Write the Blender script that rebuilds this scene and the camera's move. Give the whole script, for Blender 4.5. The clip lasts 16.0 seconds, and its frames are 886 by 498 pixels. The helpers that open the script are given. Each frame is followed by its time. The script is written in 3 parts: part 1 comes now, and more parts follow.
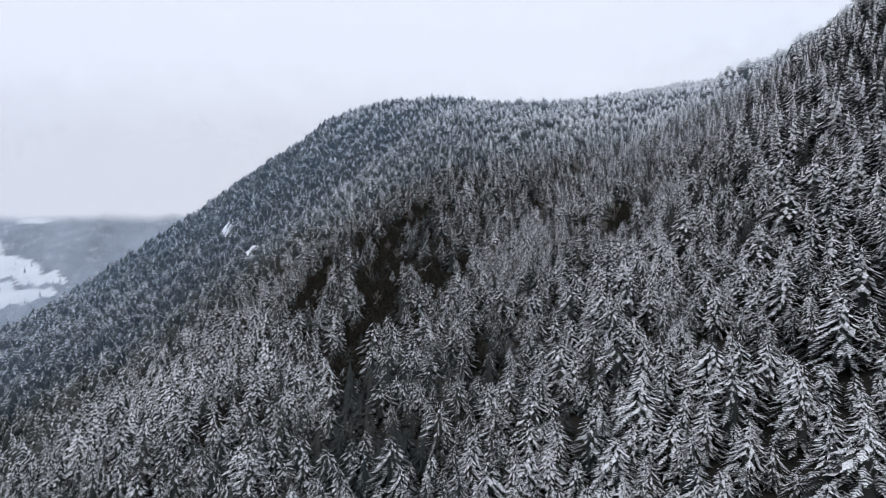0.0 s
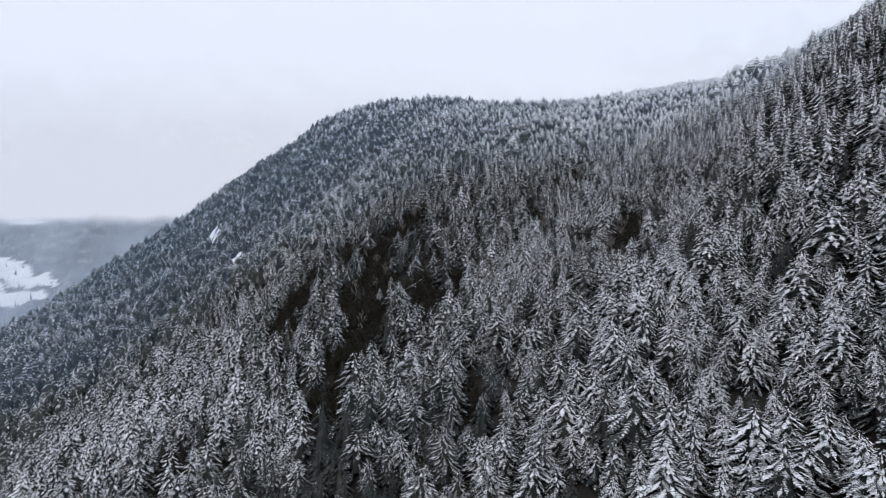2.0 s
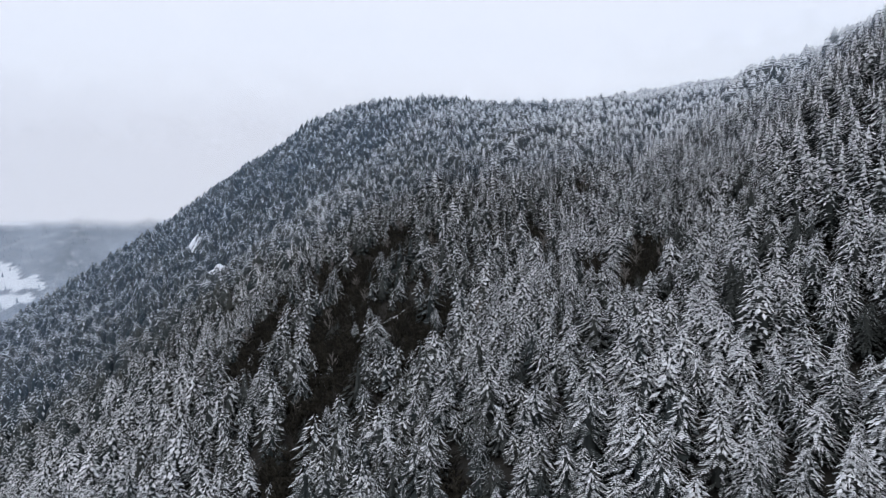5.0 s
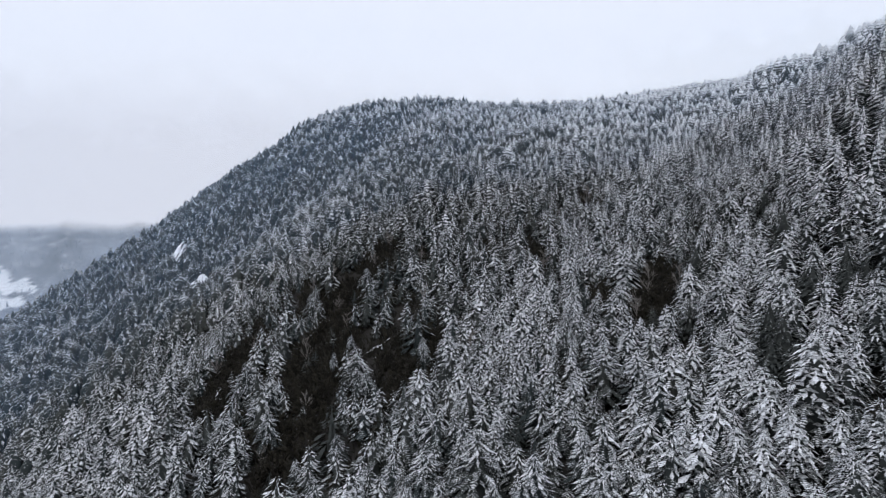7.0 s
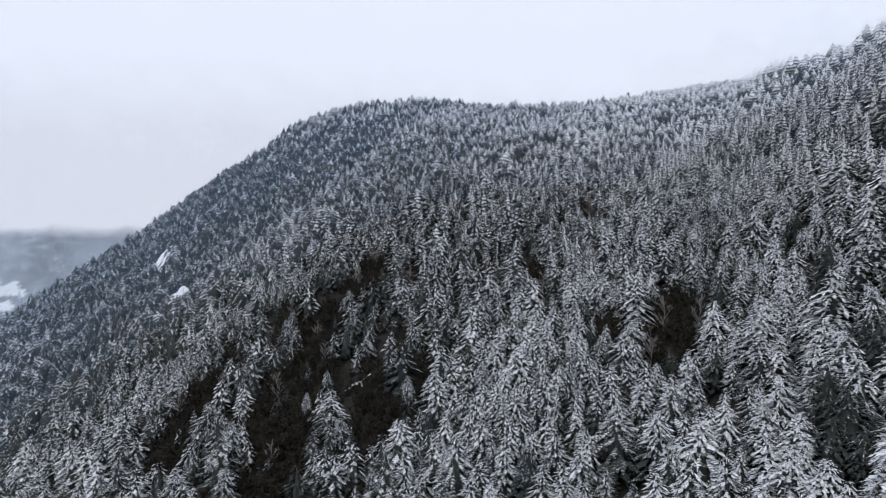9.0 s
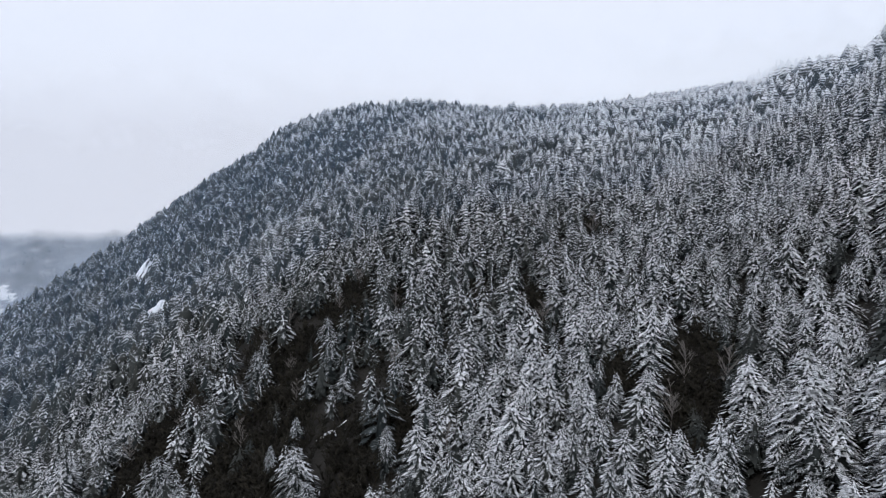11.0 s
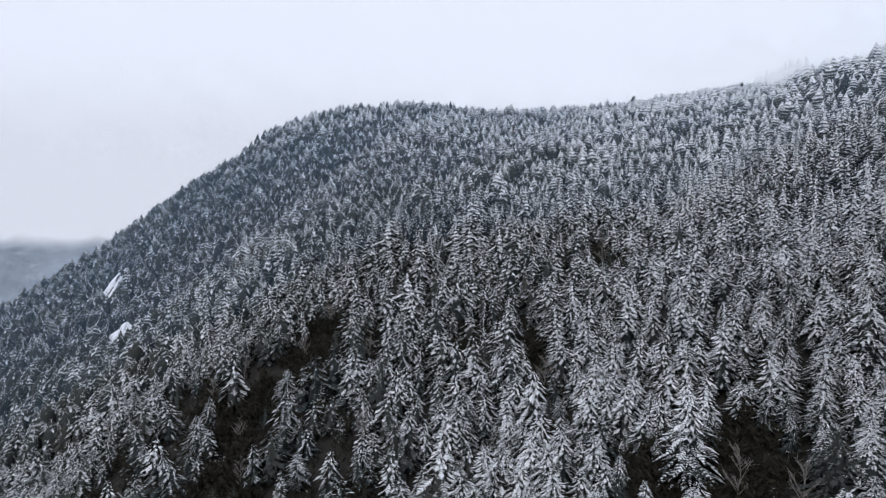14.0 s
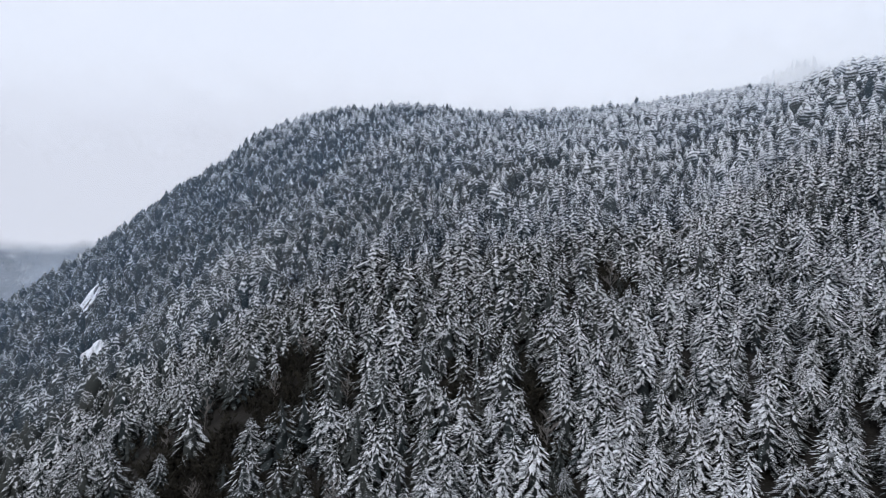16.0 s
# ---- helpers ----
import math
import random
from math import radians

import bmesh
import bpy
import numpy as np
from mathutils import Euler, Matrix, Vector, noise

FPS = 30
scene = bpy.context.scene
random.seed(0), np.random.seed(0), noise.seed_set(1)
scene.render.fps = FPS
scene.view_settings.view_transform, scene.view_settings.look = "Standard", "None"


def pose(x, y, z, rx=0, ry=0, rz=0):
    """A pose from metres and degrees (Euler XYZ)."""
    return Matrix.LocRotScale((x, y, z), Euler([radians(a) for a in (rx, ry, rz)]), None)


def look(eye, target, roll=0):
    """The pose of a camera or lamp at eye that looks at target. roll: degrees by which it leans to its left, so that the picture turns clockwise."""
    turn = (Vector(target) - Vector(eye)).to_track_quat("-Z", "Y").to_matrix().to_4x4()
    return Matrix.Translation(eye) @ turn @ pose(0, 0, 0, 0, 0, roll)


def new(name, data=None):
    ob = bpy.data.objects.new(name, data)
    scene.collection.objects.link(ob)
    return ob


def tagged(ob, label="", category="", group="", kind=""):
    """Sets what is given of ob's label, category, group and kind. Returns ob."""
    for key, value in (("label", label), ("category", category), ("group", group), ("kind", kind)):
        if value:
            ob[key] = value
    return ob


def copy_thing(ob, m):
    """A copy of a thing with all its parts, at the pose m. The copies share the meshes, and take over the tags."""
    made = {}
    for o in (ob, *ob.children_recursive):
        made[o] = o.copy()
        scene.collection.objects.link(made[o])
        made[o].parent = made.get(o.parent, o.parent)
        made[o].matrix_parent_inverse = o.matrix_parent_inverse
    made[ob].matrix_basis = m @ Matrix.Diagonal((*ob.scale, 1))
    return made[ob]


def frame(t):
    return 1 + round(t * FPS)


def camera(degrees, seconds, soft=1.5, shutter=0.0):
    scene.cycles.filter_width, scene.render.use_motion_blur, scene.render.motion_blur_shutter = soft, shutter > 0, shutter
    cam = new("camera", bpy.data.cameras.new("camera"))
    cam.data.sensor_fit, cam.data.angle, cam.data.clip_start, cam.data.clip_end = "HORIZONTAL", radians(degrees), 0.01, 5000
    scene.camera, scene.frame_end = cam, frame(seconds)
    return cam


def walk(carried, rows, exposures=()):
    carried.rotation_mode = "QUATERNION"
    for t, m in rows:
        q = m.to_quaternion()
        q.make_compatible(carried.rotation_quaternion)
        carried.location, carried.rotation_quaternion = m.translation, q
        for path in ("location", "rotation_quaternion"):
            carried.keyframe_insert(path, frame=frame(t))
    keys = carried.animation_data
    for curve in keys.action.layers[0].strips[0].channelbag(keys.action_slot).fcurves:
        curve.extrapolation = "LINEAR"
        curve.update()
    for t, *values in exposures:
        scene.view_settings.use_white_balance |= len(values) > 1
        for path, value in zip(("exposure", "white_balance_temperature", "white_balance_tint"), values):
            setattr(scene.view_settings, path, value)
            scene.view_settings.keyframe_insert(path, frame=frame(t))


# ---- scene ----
cam = camera(74.1, 16.0, soft=1.0)
METRES, EYE, TILT, LEAN, TURN = 130.0, 200.0, 0.0, 0.0, 0.0
SKY, SUN = 1.05, 1.0
ROWS = [
    (0.0, 0.0, 0.0, 0.0, -0.0, 0.0, -0.0),
    (0.5, 0.004, 0.0288, 0.0087, -0.02, -0.04, 0.01),
    (1.0, 0.0081, 0.0575, 0.0177, -0.05, -0.07, 0.01),
    (1.5, 0.0127, 0.0863, 0.0272, -0.07, -0.11, 0.01),
    (2.0, 0.0169, 0.1153, 0.0368, -0.08, -0.12, 0.01),
    (2.5, 0.0215, 0.1444, 0.0466, -0.08, -0.17, -0.0),
    (3.0, 0.0259, 0.1738, 0.0558, -0.09, -0.19, -0.03),
    (3.5, 0.0303, 0.2028, 0.065, -0.09, -0.22, -0.03),
    (4.0, 0.0347, 0.2325, 0.0744, -0.1, -0.25, -0.06),
    (6.5, 0.0573, 0.3782, 0.1234, -0.19, -0.36, -0.08),
    (7.0, 0.062, 0.4076, 0.1335, -0.21, -0.37, -0.08),
    (7.5, 0.0665, 0.4366, 0.1436, -0.25, -0.39, -0.09),
    (8.0, 0.0709, 0.4654, 0.1537, -0.28, -0.4, -0.08),
    (8.5, 0.0753, 0.4944, 0.1636, -0.32, -0.41, -0.09),
    (9.0, 0.08, 0.5238, 0.1736, -0.35, -0.41, -0.08),
    (11.5, 0.1042, 0.6716, 0.2254, -0.48, -0.45, -0.11),
    (12.0, 0.1086, 0.7013, 0.2354, -0.5, -0.46, -0.13),
    (12.5, 0.1129, 0.7308, 0.2452, -0.52, -0.47, -0.13),
    (13.0, 0.1172, 0.7602, 0.2554, -0.55, -0.49, -0.13),
    (13.5, 0.1216, 0.7899, 0.2654, -0.58, -0.52, -0.15),
    (14.0, 0.1257, 0.8194, 0.2753, -0.61, -0.53, -0.14),
    (14.5, 0.1304, 0.849, 0.2856, -0.62, -0.55, -0.13),
    (15.0, 0.1347, 0.8788, 0.2957, -0.64, -0.56, -0.17),
    (15.5, 0.1394, 0.9081, 0.3063, -0.64, -0.58, -0.13),
    (16.0, 0.1434, 0.9374, 0.3169, -0.67, -0.62, -0.16),
]
walk(cam, [(t, pose(0, 0, EYE, TILT, LEAN, TURN) @ pose(METRES * x, METRES * y, METRES * z, 90 + pitch, roll, yaw)) for t, x, y, z, yaw, pitch, roll in ROWS])

# ---- sky and light ----
world = bpy.data.worlds.new("overcast")
scene.world = world
world.use_nodes = True
wn, wl = world.node_tree.nodes, world.node_tree.links
wn.clear()
sky = wn.new("ShaderNodeTexSky")
sky.sky_type = "NISHITA"
sky.sun_disc = False
sky.sun_elevation, sky.sun_rotation = radians(48), radians(200)
coord = wn.new("ShaderNodeTexCoord")
split = wn.new("ShaderNodeSeparateXYZ")
wl.new(coord.outputs["Generated"], split.inputs[0])
cover = wn.new("ShaderNodeValToRGB")
stops = ((0.0, (0.66, 0.69, 0.80, 1)), (0.08, (0.74, 0.77, 0.88, 1)), (0.25, (0.82, 0.86, 0.97, 1)), (1.0, (0.86, 0.92, 1.05, 1)))
while len(cover.color_ramp.elements) < len(stops):
    cover.color_ramp.elements.new(0.5)
for e, (p, c) in zip(cover.color_ramp.elements, stops):
    e.position, e.color = p, c
wl.new(split.outputs["Z"], cover.inputs["Fac"])
mixw = wn.new("ShaderNodeMix")
mixw.data_type = "RGBA"
mixw.inputs["Factor"].default_value = 0.97
dim = wn.new("ShaderNodeMix")
dim.data_type, dim.blend_type = "RGBA", "MULTIPLY"
dim.inputs["Factor"].default_value = 1.0
dim.inputs[7].default_value = (0.12, 0.12, 0.12, 1)
wl.new(sky.outputs[0], dim.inputs[6])
wl.new(dim.outputs[2], mixw.inputs[6])
wl.new(cover.outputs[0], mixw.inputs[7])
back = wn.new("ShaderNodeBackground")
wl.new(mixw.outputs[2], back.inputs["Color"])
back.inputs["Strength"].default_value = SKY
wo = wn.new("ShaderNodeOutputWorld")
wl.new(back.outputs[0], wo.inputs[0])

lamp = bpy.data.lights.new("sun", "SUN")
lamp.energy, lamp.angle, lamp.color = SUN, radians(30), (1.0, 0.99, 0.97)
sun = new("sun", lamp)
sun.matrix_world = look((0, 0, 600), (60, 130, 440))


# ---- materials ----
def material(name):
    m = bpy.data.materials.new(name)
    m.use_nodes = True
    m.node_tree.nodes.clear()
    return m, m.node_tree.nodes, m.node_tree.links


def node(ns, kind, **values):
    n = ns.new(kind)
    for k, v in values.items():
        n.inputs[k.replace("_", " ")].default_value = v
    return n


def maths(ns, ls, op, a, b=None, c=None, clamp=False):
    n = ns.new("ShaderNodeMath")
    n.operation, n.use_clamp = op, clamp
    for i, v in enumerate((a, b, c)):
        if v is None:
            continue
        if isinstance(v, (int, float)):
            n.inputs[i].default_value = v
        else:
            ls.new(v, n.inputs[i])
    return n.outputs[0]


def blend(ns, ls, fac, a, b):
    n = ns.new("ShaderNodeMix")
    n.data_type = "RGBA"
    for key, v in (("Factor", fac), (6, a), (7, b)):
        if isinstance(v, (tuple, float)):
            n.inputs[key].default_value = v
        else:
            ls.new(v, n.inputs[key])
    return n.outputs[2]


SNOW = (0.82, 0.84, 0.88, 1)


def snowy_material(name, dark, light, thr=0.62, soft=0.34, grain=2.2, fine=6.5, twigs=0.0, rough=0.85):
    """A dark surface with snow on whatever faces up, as much as the point attribute "load" says, in the pattern of fine twigs."""
    m, ns, ls = material(name)
    geo = ns.new("ShaderNodeNewGeometry")
    xyz = ns.new("ShaderNodeSeparateXYZ")
    ls.new(geo.outputs["Normal"], xyz.inputs[0])
    n1 = node(ns, "ShaderNodeTexNoise", Scale=grain, Detail=3.0, Roughness=0.65)
    n2 = node(ns, "ShaderNodeTexNoise", Scale=fine, Detail=1.0)
    ls.new(geo.outputs["Position"], n1.inputs["Vector"])
    ls.new(geo.outputs["Position"], n2.inputs["Vector"])
    load = ns.new("ShaderNodeAttribute")
    load.attribute_name = "load"
    info = ns.new("ShaderNodeObjectInfo")
    s = maths(ns, ls, "SUBTRACT", n1.outputs["Fac"], 0.5)
    s = maths(ns, ls, "MULTIPLY_ADD", s, 1.1, maths(ns, ls, "MULTIPLY", xyz.outputs["Z"], 0.5))
    f = maths(ns, ls, "SUBTRACT", n2.outputs["Fac"], 0.5)
    s = maths(ns, ls, "MULTIPLY_ADD", f, 1.2, s)
    if twigs:
        barb = ns.new("ShaderNodeAttribute")
        barb.attribute_name = "barb"
        w = maths(ns, ls, "SINE", maths(ns, ls, "MULTIPLY", barb.outputs["Fac"], 31.42))
        s = maths(ns, ls, "MULTIPLY_ADD", w, twigs, s)
    s = maths(ns, ls, "ADD", s, load.outputs["Fac"])
    s = maths(ns, ls, "MULTIPLY_ADD", info.outputs["Random"], 0.12, s)
    s = maths(ns, ls, "SUBTRACT", s, thr + 0.06)
    s = maths(ns, ls, "DIVIDE", s, soft, clamp=True)
    n3 = node(ns, "ShaderNodeTexNoise", Scale=13.0, Detail=2.0, Roughness=0.7)
    ls.new(geo.outputs["Position"], n3.inputs["Vector"])
    s = maths(ns, ls, "MULTIPLY", s, maths(ns, ls, "MULTIPLY_ADD", n3.outputs["Fac"], 1.6, 0.05, clamp=True))
    tone = ns.new("ShaderNodeAttribute")
    tone.attribute_name = "tone"
    t = maths(ns, ls, "MULTIPLY_ADD", f, 0.8, tone.outputs["Fac"], clamp=True)
    col = blend(ns, ls, s, blend(ns, ls, t, dark, light), SNOW)
    bs = node(ns, "ShaderNodeBsdfPrincipled", Roughness=rough)
    bs.inputs["Specular IOR Level"].default_value = 0.15
    ls.new(col, bs.inputs["Base Color"])
    out = ns.new("ShaderNodeOutputMaterial")
    ls.new(bs.outputs[0], out.inputs[0])
    return m


NEEDLES = snowy_material("snowy_needles", (0.025, 0.033, 0.035, 1), (0.050, 0.052, 0.047, 1), thr=0.05, soft=0.55, twigs=0.28)
BARK = snowy_material("snowy_bark", (0.045, 0.036, 0.030, 1), (0.09, 0.075, 0.065, 1), thr=1.2)
# brush colour lowered to include the shade inside the openings
BRUSH = snowy_material("shaded_olive_brush", (0.010, 0.009, 0.007, 1), (0.026, 0.023, 0.017, 1), thr=1.0)
TWIGS = snowy_material("bare_twigs", (0.09, 0.08, 0.075, 1), (0.20, 0.185, 0.175, 1), thr=0.9)


def ground_material():
    m, ns, ls = material("forest_floor")
    geo = ns.new("ShaderNodeNewGeometry")
    n1 = node(ns, "ShaderNodeTexNoise", Scale=0.05, Detail=5.0, Roughness=0.6)
    n2 = node(ns, "ShaderNodeTexNoise", Scale=1.3, Detail=4.0, Roughness=0.65)
    n3 = node(ns, "ShaderNodeTexNoise", Scale=9.0, Detail=2.0)
    for n in (n1, n2, n3):
        ls.new(geo.outputs["Position"], n.inputs["Vector"])
    snow = ns.new("ShaderNodeAttribute")
    snow.attribute_name = "load"
    s = maths(ns, ls, "MULTIPLY_ADD", n1.outputs["Fac"], 0.8, snow.outputs["Fac"])
    s = maths(ns, ls, "MULTIPLY_ADD", n2.outputs["Fac"], 1.2, s)
    s = maths(ns, ls, "SUBTRACT", s, 1.25)
    s = maths(ns, ls, "DIVIDE", s, 0.25, clamp=True)
    # soil darker than damp litter: the shade of surrounding trees is in its colour
    shaded_soil = blend(ns, ls, n2.outputs["Fac"], (0.007, 0.006, 0.005, 1), (0.017, 0.014, 0.010, 1))
    col = blend(ns, ls, s, shaded_soil, SNOW)
    bs = node(ns, "ShaderNodeBsdfPrincipled", Roughness=0.9)
    bump = node(ns, "ShaderNodeBump", Strength=0.6, Distance=0.4)
    ls.new(n2.outputs["Fac"], bump.inputs["Height"])
    ls.new(bump.outputs[0], bs.inputs["Normal"])
    ls.new(col, bs.inputs["Base Color"])
    out = ns.new("ShaderNodeOutputMaterial")
    ls.new(bs.outputs[0], out.inputs[0])
    return m


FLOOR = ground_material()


def rock_material():
    m, ns, ls = material("snowy_rock")
    geo = ns.new("ShaderNodeNewGeometry")
    xyz = ns.new("ShaderNodeSeparateXYZ")
    ls.new(geo.outputs["Normal"], xyz.inputs[0])
    n1 = node(ns, "ShaderNodeTexNoise", Scale=0.5, Detail=5.0, Roughness=0.65)
    ls.new(geo.outputs["Position"], n1.inputs["Vector"])
    s = maths(ns, ls, "MULTIPLY_ADD", n1.outputs["Fac"], 0.9, xyz.outputs["Z"])
    s = maths(ns, ls, "SUBTRACT", s, 0.5)
    s = maths(ns, ls, "DIVIDE", s, 0.15, clamp=True)
    stone = blend(ns, ls, n1.outputs["Fac"], (0.05, 0.05, 0.05, 1), (0.22, 0.21, 0.20, 1))
    bs = node(ns, "ShaderNodeBsdfPrincipled", Roughness=0.85)
    ls.new(blend(ns, ls, s, stone, SNOW), bs.inputs["Base Color"])
    out = ns.new("ShaderNodeOutputMaterial")
    ls.new(bs.outputs[0], out.inputs[0])
    return m


ROCK = rock_material()


def glowing_mist(name, colour, dim, low, high, thin, thick, scale=0.012, ragged=8.0):
    """Mist painted as a glowing, part-clear sheet that thickens from height low to height high, with a ragged edge."""
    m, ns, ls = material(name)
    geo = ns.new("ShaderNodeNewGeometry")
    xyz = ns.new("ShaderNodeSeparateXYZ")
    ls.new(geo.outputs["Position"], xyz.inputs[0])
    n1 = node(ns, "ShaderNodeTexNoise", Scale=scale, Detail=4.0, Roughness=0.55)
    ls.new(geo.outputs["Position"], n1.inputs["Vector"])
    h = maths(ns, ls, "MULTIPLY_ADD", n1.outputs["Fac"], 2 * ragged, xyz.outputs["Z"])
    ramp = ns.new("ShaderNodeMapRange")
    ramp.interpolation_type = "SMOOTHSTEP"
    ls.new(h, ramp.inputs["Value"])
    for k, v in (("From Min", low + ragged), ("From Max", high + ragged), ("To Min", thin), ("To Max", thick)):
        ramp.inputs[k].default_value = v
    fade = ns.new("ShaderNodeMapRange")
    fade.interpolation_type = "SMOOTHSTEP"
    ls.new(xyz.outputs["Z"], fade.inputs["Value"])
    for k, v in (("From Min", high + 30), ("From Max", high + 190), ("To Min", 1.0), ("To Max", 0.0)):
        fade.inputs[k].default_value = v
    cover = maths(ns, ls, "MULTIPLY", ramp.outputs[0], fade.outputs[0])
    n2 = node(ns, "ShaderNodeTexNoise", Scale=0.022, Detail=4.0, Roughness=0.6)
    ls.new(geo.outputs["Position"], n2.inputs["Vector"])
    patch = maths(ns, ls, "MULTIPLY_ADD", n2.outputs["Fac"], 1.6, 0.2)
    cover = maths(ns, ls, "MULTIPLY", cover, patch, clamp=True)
    # the sheet emits its haze colour: dim low down, pale towards the cloud
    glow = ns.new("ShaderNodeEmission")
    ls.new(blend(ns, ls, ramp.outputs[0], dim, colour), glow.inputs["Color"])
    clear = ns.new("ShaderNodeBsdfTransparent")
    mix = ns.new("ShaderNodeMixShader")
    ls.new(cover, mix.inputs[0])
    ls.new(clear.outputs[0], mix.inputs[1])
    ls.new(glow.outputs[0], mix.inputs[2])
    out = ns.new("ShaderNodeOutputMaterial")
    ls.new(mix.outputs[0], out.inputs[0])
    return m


# ---- the lie of the land ----
# A slope that climbs ahead and to the right, with broad swells and hollows on a lattice.
SWELL = [
    (-31.5, -24.5, -4.0, -1.9, 3.7, 17.8, -12.9, -34.6, 29.2),
    (9.8, 11.7, -12.0, 0.4, -1.4, -24.9, 57.0, -9.0, -1.6),
    (-34.6, -20.8, -31.9, -7.4, 74.3, -48.8, 24.4, -4.6, 31.6),
    (-58.8, 47.6, 57.8, -50.8, -49.4, -4.8, 94.2, -30.7, 61.7),
    (-12.6, 12.0, -81.3, 83.8, 96.9, -30.7, 45.8, -21.6, 38.7),
    (-24.9, 18.7, -3.4, -73.2, -31.5, 1.8, -10.3, 27.1, 22.0),
    (-32.7, 18.6, 132.0, 17.8, -10.4, 65.7, 0.4, 9.6, 4.9),
    (7.1, -35.1, -65.1, 5.6, 35.2, -38.7, -14.1, 25.5, -40.6),
    (-8.2, 7.3, 19.6, 46.5, 27.8, -30.6, 23.9, 58.9, -56.4),
]
LATTICE = [(a, b) for a in range(-360, 361, 90) for b in range(-40, 681, 90)]


def smooth(v, a, b):
    u = np.clip((v - a) / (b - a), 0.0, 1.0)
    return u * u * (3 - 2 * u)


def land(x, y):
    """The ground's height."""
    x, y = np.asarray(x, float), np.asarray(y, float)
    z = 153.79 + 0.3063 * x + 0.1365 * y
    for (a, b), h in zip(LATTICE, (h for row in SWELL for h in row)):
        z = z + h * np.exp(-((x - a) ** 2 + (y - b) ** 2) / 18050.0)
    # past the slope: a valley, and the mountain side across it
    out = np.maximum.reduce([smooth(-x, 430, 620), smooth(x, 480, 800), smooth(y, 700, 900), smooth(-y, 150, 500)])
    across = 60 + 230 * smooth(y - 0.12 * (x + 640), 760, 1300) + 60 * smooth(x, -200, 600) + 9 * np.sin(x / 70 + 1) * np.sin(y / 90)
    z = z * (1 - out) + across * out
    # a hill behind the ridge, its top in the cloud
    z = z - 16 * smooth(x, 225, 285) * smooth(y, 470, 520) * (1 - smooth(x, 500, 700))
    z = z + 74 * np.exp(-(np.maximum(x - 340, 0) / 40) ** 2 - (np.maximum(340 - x, 0) / 130) ** 2 - ((y - 645) / 45) ** 2)
    # small roughness of the slope
    z = z + 1.6 * np.sin(x / 17 + 0.7) * np.sin(y / 21 + 1.1) + 2.6 * np.sin(x / 43 + y / 61) + 1.0 * np.sin(x / 9.1 - y / 11.7)
    return z


def mesh_object(name, verts, faces, mat, parent=None, label="", attributes=None):
    me = bpy.data.meshes.new(name)
    verts, faces = np.asarray(verts, np.float32), np.asarray(faces, np.int32)
    k = faces.shape[1]
    me.vertices.add(len(verts))
    me.vertices.foreach_set("co", verts.ravel())
    me.loops.add(faces.size)
    me.loops.foreach_set("vertex_index", faces.ravel())
    me.polygons.add(len(faces))
    me.polygons.foreach_set("loop_start", np.arange(len(faces), dtype=np.int32) * k)
    me.update(calc_edges=True)
    for key, values in (attributes or {}).items():
        at = me.attributes.new(key, "FLOAT", "POINT")
        at.data.foreach_set("value", np.asarray(values, np.float32))
    me.materials.append(mat)
    ob = new(name, me)
    ob.parent = parent
    if label:
        ob["label"] = label
    return ob


def axis(a, b, step, far):
    """Even steps from a to b, then wider and wider to far on both sides."""
    mid = np.arange(a, b + step, step)
    tail = [step]
    while sum(tail) < far:
        tail.append(tail[-1] * 1.25)
    run = np.cumsum(tail)
    return np.concatenate([a - run[::-1], mid, mid[-1] + run])


def build_ground():
    xs, ys = axis(-960, 460, 7.0, 2400), axis(-60, 1240, 7.0, 2400)
    gx, gy = np.meshgrid(xs, ys)
    gz = land(gx, gy)
    n, m = gx.shape
    i = np.arange(n * m).reshape(n, m)
    f = np.stack([i[:-1, :-1], i[:-1, 1:], i[1:, 1:], i[1:, :-1]], -1).reshape(-1, 4)
    load = 0.02 + 0.3 * smooth(gz, 230, 330) * smooth(gx, -300, -150) + field(gx, gy) + 0.17 * smooth(gy, 760, 880) * smooth(-gx, 150, 300)
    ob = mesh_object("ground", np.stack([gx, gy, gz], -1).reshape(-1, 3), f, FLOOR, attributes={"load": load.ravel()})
    for p in ob.data.polygons:
        p.use_smooth = True
    return tagged(ob, "forest floor darkened for tree shade, with patchy snow, on a steep mountain slope", "ground", kind="structure")


def field(x, y):
    """Snow fields across the valley: a wedge that opens to the west, with a strip of trees along it, and a patch above it."""
    ragged = 6 * np.sin(x / 15.0) + 4 * np.sin(x / 6.1 + y / 11)
    wedge = (y < 974 - 0.52 * (x + 630) + ragged) & (y > 937 + 0.43 * (x + 626) - ragged) & (x < -620)
    wedge &= np.abs(y - 948 + 0.26 * (x + 624) - ragged) > 6
    patch = ((x + 795) / 34) ** 2 + ((y - 1143) / 9) ** 2 < 1
    return 0.42 * (wedge | patch)


